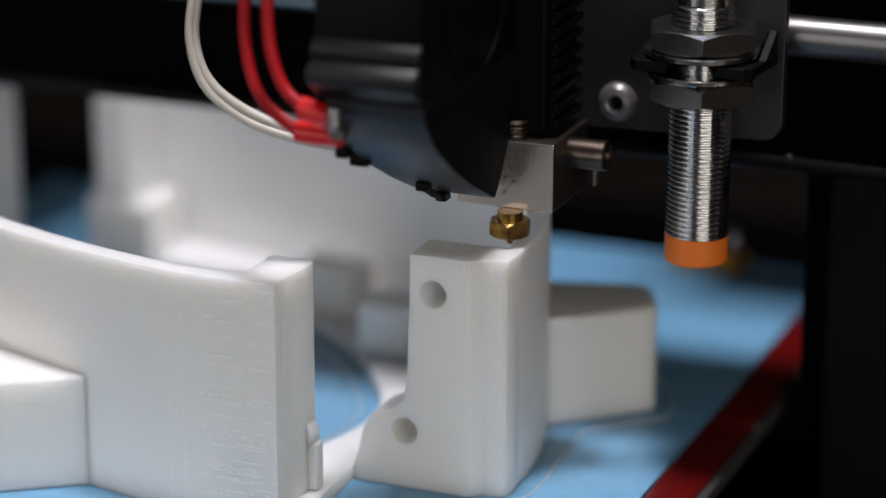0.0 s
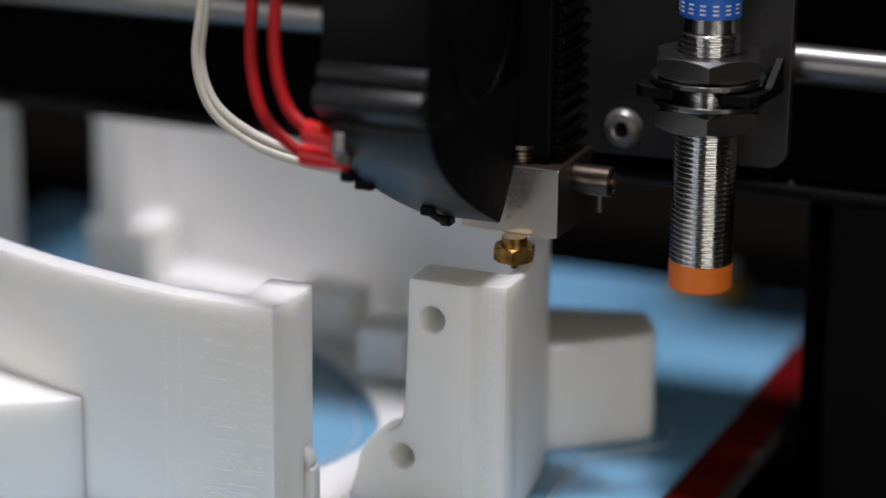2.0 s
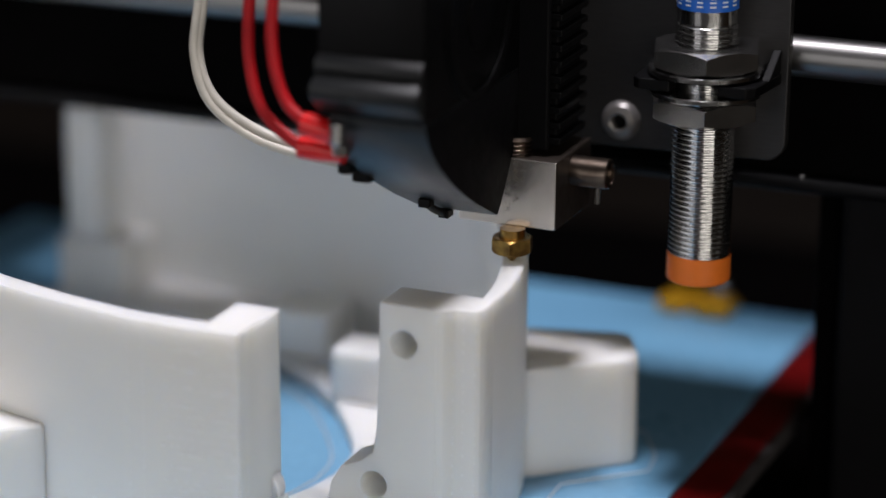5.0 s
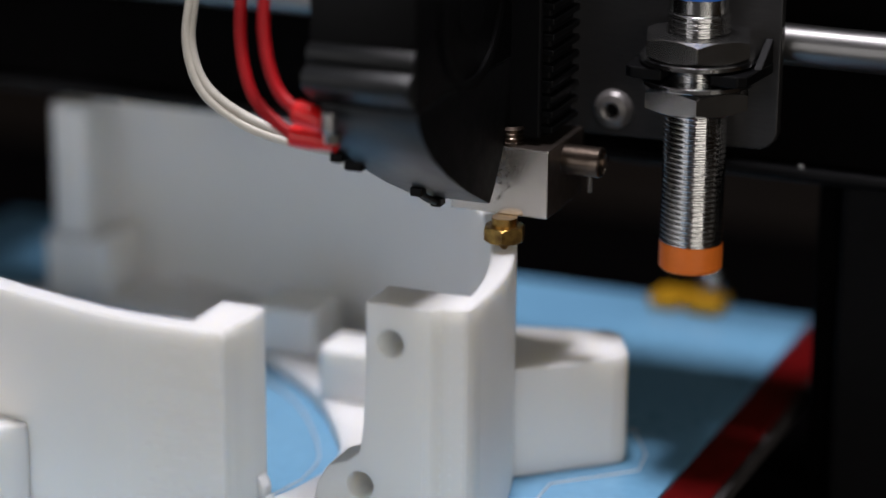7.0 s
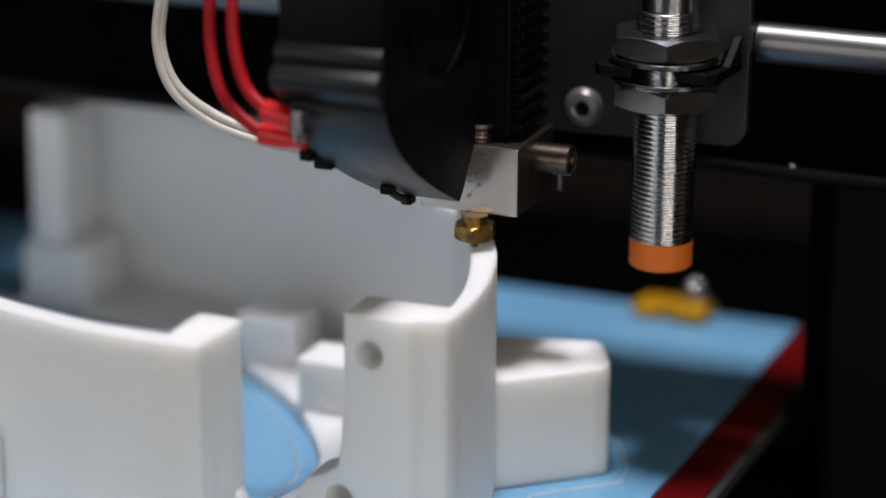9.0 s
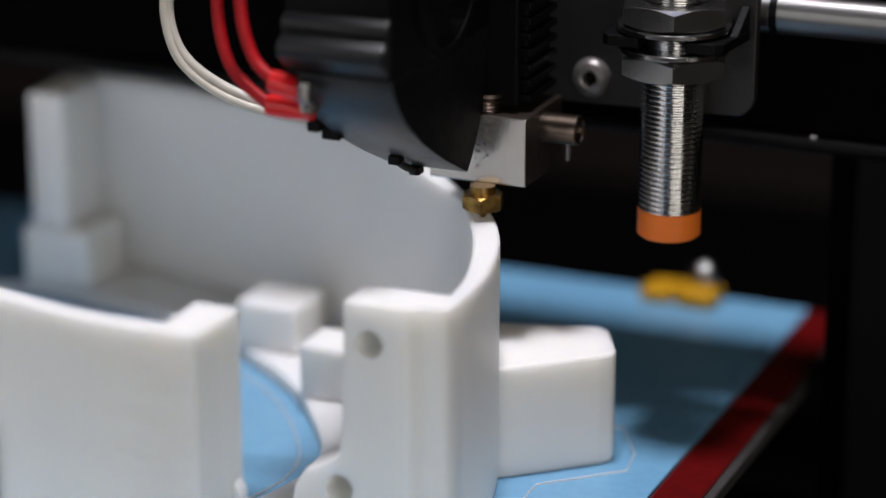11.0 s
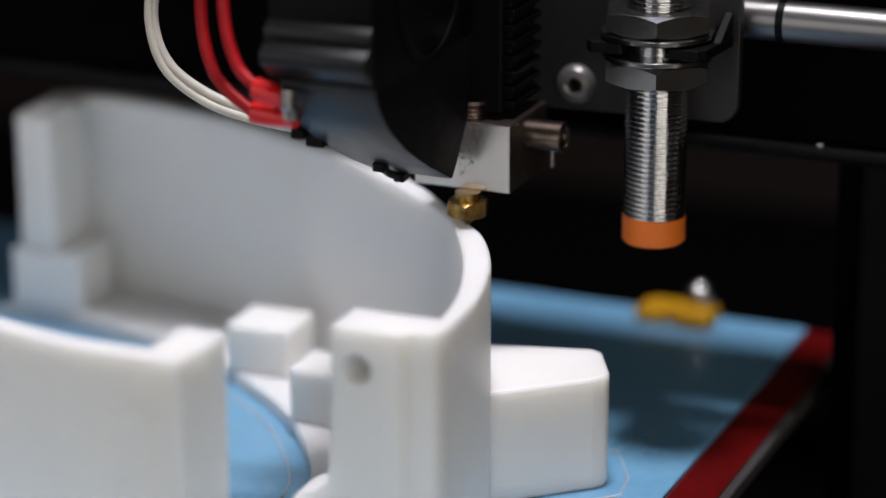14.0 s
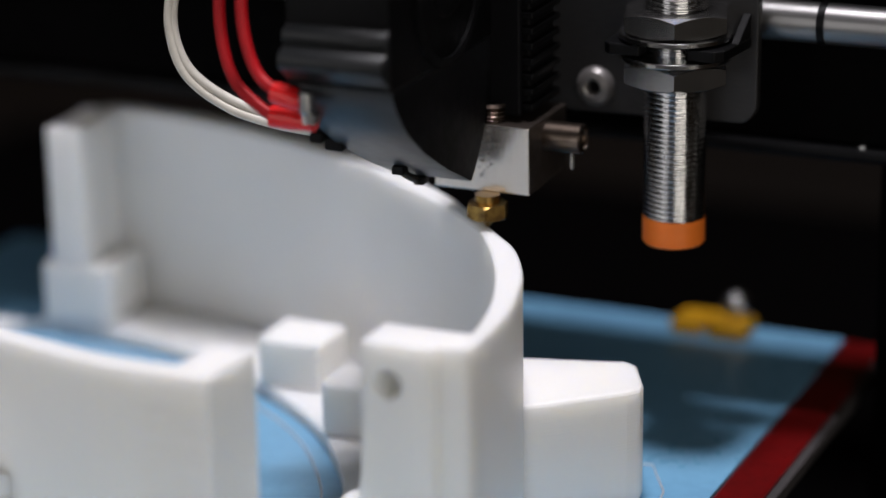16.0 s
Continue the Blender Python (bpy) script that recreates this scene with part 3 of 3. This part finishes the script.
def fan():
    f = thing("blower_fan", "black radial blower fan with a curved duct", "fan")
    X0, X1 = -20.8, -0.9

    def across(x):      # drawn y, z; thickens along x
        return Matrix(((0, 0, 1, x), (1, 0, 0, 0), (0, 1, 0, 0), (0, 0, 0, 1)))

    body = [(4.8, 70), (-41, 70), (-41.2, 36), (4.8, 36)]
    part("housing", slab(body, [], X1 - X0, across(X0), 0.4), BLACK, f, "glossy black housing", smooth=25)
    ridge = [(-41.0, 47.2), *[(-41.2 + 1.7 * math.cos(a), 45.0 + 1.8 * math.sin(a)) for a in (2.0, 2.4, 2.8, 3.2, 3.6, 4.0)],
             *[(-43.0 + 2.1 * math.cos(a), 41.0 + 2.0 * math.sin(a)) for a in (1.9, 2.3, 2.7, 3.1, 3.5, 3.9, 4.3)], (-41.0, 36.6)]
    part("ridge_band", slab(ridge, [], X1 - X0, across(X0), 0.2), RIDGE, f, "two rounded ridges", smooth=30)
    duct = [(-40.3, 35.9), (-39.6, 33.6), (-38.4, 31.6), (-36, 28.8), (-33.3, 26.2), (-26.8, 21.4), (-21, 18), (-15.9, 15.2), (-5.3, 10.1), (-3.4, 12), (1.6, 19), (4.6, 24), (4.6, 35.9)]
    b = slab(duct, [], X1 - X0 - 1.6, across(X0 + 1.6), 0.35)
    for v in b.verts:       # the duct narrows towards its mouth
        if v.co.x < -10 and v.co.z < 26:
            v.co.x += 2.6 * min(1, (26 - v.co.z) / 15)
    # the duct's right side turns from the light; its shade is a darker black
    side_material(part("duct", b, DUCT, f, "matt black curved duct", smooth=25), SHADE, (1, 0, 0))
    part("intake_ring", lathe([(13.2, 0), (13.2, 0.8), (14.2, 1.0), (15.2, 0.8), (15.2, 0)], pose(-1.0, -16, 50, 0, 90, 0), 56), BLACK, f, "raised black intake ring", smooth=25)
    part("hub", lathe([(0, 0.6), (5.6, 0.6), (6, 0.3), (6, 0)], pose(-1.0, -16, 50, 0, 90, 0), 32), BLACK, f, smooth=25)
    part("latch", box(-12.4, -10.0, -16.4, -13.9, 13.3, 15.0, 0.3), BLACK, f, "small black latch")
    part("latch", box(-12.0, -9.9, -7.6, -4.8, 8.9, 10.5, 0.3), BLACK, f, "small black latch")
    part("latch_bar", tube([(-11.4, -14.6, 13.8), (-11.2, -11, 11.6), (-11, -6.4, 9.6)], 0.75, 10), BLACK, f)
    return [f]


def sensor():
    s = thing("proximity_sensor", "threaded chrome proximity sensor with an orange tip", "sensor")
    at = pose(SX, SY, 0)
    part("tip", lathe([(0, -5.5), (5.5, -5.5), (6.05, -5.0), (6.05, -0.2), (5.8, 0), (0, 0)], at), ORANGE, s, "orange plastic tip", smooth=25)
    part("threaded_barrel", thread(SX, SY, -0.1, 44.6, 6.0, 1.0, 0.58), CHROME, s, "chrome threaded barrel", smooth=60)
    part("smooth_barrel", lathe([(0, 44.4), (5.3, 44.4), (5.6, 44.8), (5.6, 60), (0, 60)], at), CHROME, s, "smooth chrome barrel", smooth=25)
    label = part("label", lathe([(5.6, 47.4), (5.75, 47.4), (5.75, 58), (5.6, 58)], at), BLUE_LABEL, s, "blue wrapped label", smooth=25)
    for i in range(7):
        a = radians(-160 + 24 * i)
        for dz in (0, 0.8, 1.6):
            b = box(-0.55, 0.55, -0.06, 0.06, 48.3 + dz, 48.6 + dz, 0)
            bmesh.ops.transform(b, matrix=pose(SX + 5.78 * math.cos(a), SY + 5.78 * math.sin(a), 0, 0, 0, math.degrees(a) + 90), verts=b.verts)
            part("marking", b, WHITE_INK, label, "white unreadable marking")
    turn = radians(17)
    part("lower_nut", nut(SX, SY, 26.4, 4.3, 19, 5.7, turn), NUT, s, "chrome hexagon nut", smooth=25)
    part("upper_nut", nut(SX, SY, 36.2, 4.3, 19, 5.7, turn), NUT, s, "chrome hexagon nut", smooth=25)
    for z in (31.0, 35.0):
        part("washer", lathe([(6.2, z), (10.6, z), (10.8, z + 0.2), (10.8, z + 0.9), (10.6, z + 1.1), (6.2, z + 1.1), (6.2, z)], at), CHROME, s, "thin chrome washer", smooth=25)
    return [s]


def wires():
    out = []
    for pts in (((-50.6, -22, 70), (-51.8, -25, 50), (-52.4, -26, 40), (-49.4, -26, 31.4), (-41.4, -25, 25.6), (-31.6, -24, 23.0), (-22, -20, 21)),
                ((-50.0, -21.4, 70), (-51.2, -24.4, 50), (-51.8, -25.4, 40), (-48.6, -25.4, 32.2), (-40.5, -24.4, 26.8), (-30.8, -23.2, 24.0), (-22, -18, 21.6))):
        w = thing("white_wire", "off-white insulated wire to the hot end", "wire", "white wires")
        part("insulation", tube(pts, 0.9, 12), WHITEW, w, smooth=60)
        out.append(w)
    for pts, sleeve in ((((-37, -30, 73), (-38.0, -32.5, 52), (-37.5, -33.5, 41.2), (-33.9, -35.4, 33.6), (-26.6, -37, 28.9), (-24, -37, 28.5)), ((-26.1, -37, 28.6), (-17.6, -37, 28.2))),
                        (((-31, -32, 74), (-32.0, -35.5, 53), (-31.2, -37, 43.8), (-28.2, -38.4, 37), (-23.6, -39.6, 33.8), (-21, -40, 33.4)), ((-23.9, -40, 33.9), (-17.4, -40.6, 32.9)))):
        w = thing("red_wire", "red insulated wire with a red crimp terminal", "wire", "red wires")
        part("insulation", tube(pts, 1.12, 14), REDW, w, "red insulation", smooth=60)
        a, c = Vector(sleeve[0]), Vector(sleeve[1])
        sl = tube([a, a.lerp(c, 0.1), a.lerp(c, 0.55), a.lerp(c, 0.75), c], 2.05, 18)
        for v in sl.verts:      # the end is pressed flat
            k = min(1, max(0, (v.co.x - a.x) / (c.x - a.x) - 0.45) * 3)
            mid = a.z + (c.z - a.z) * (v.co.x - a.x) / (c.x - a.x)
            v.co.z = mid + (v.co.z - mid) * (1 - 0.16 * k)
        part("crimp_sleeve", sl, REDV, w, "shiny red sleeve", smooth=40)
        out.append(w)
    t = thing("terminal_screw", "small ribbed steel screw at the wire terminals", "screw")
    prof = [(0, 31.4)] + [(1.25 + 0.35 * (i % 2), 31.4 + 0.42 * i) for i in range(10)] + [(0, 35.7)]
    part("knurled_head", lathe(prof, pose(-16.6, -42.3, 0), 24), CHROME, t, "ribbed steel head", smooth=25)
    part("shank", lathe([(0, 29.4), (1.5, 29.4), (1.7, 31.3), (0, 31.3)], pose(-16.2, -41.6, 0), 20), STEEL, t, smooth=40)
    part("tab", box(-21.6, -19.1, -31.5, -27, 22.6, 24.6, 0.4), BLACK, t, "black terminal tab")
    part("tab", box(-20.6, -17, -27.5, -22, 20.2, 22.8, 0.4), BLACK, t, "black terminal tab")
    out.append(t)
    return out


ON_BED = print_bed() + housing()
ON_HEAD = carriage() + hot_end() + fan() + sensor() + wires()


def motions():
    for ob in ON_BED:
        walk(ob, [(t, pose(0, y * MM, Z0 * MM)) for t, y in BED_Y])
    for ob in ON_HEAD:
        walk(ob, [(t, pose(x * MM, 0, Z0 * MM)) for t, x in HEAD_X])


motions()
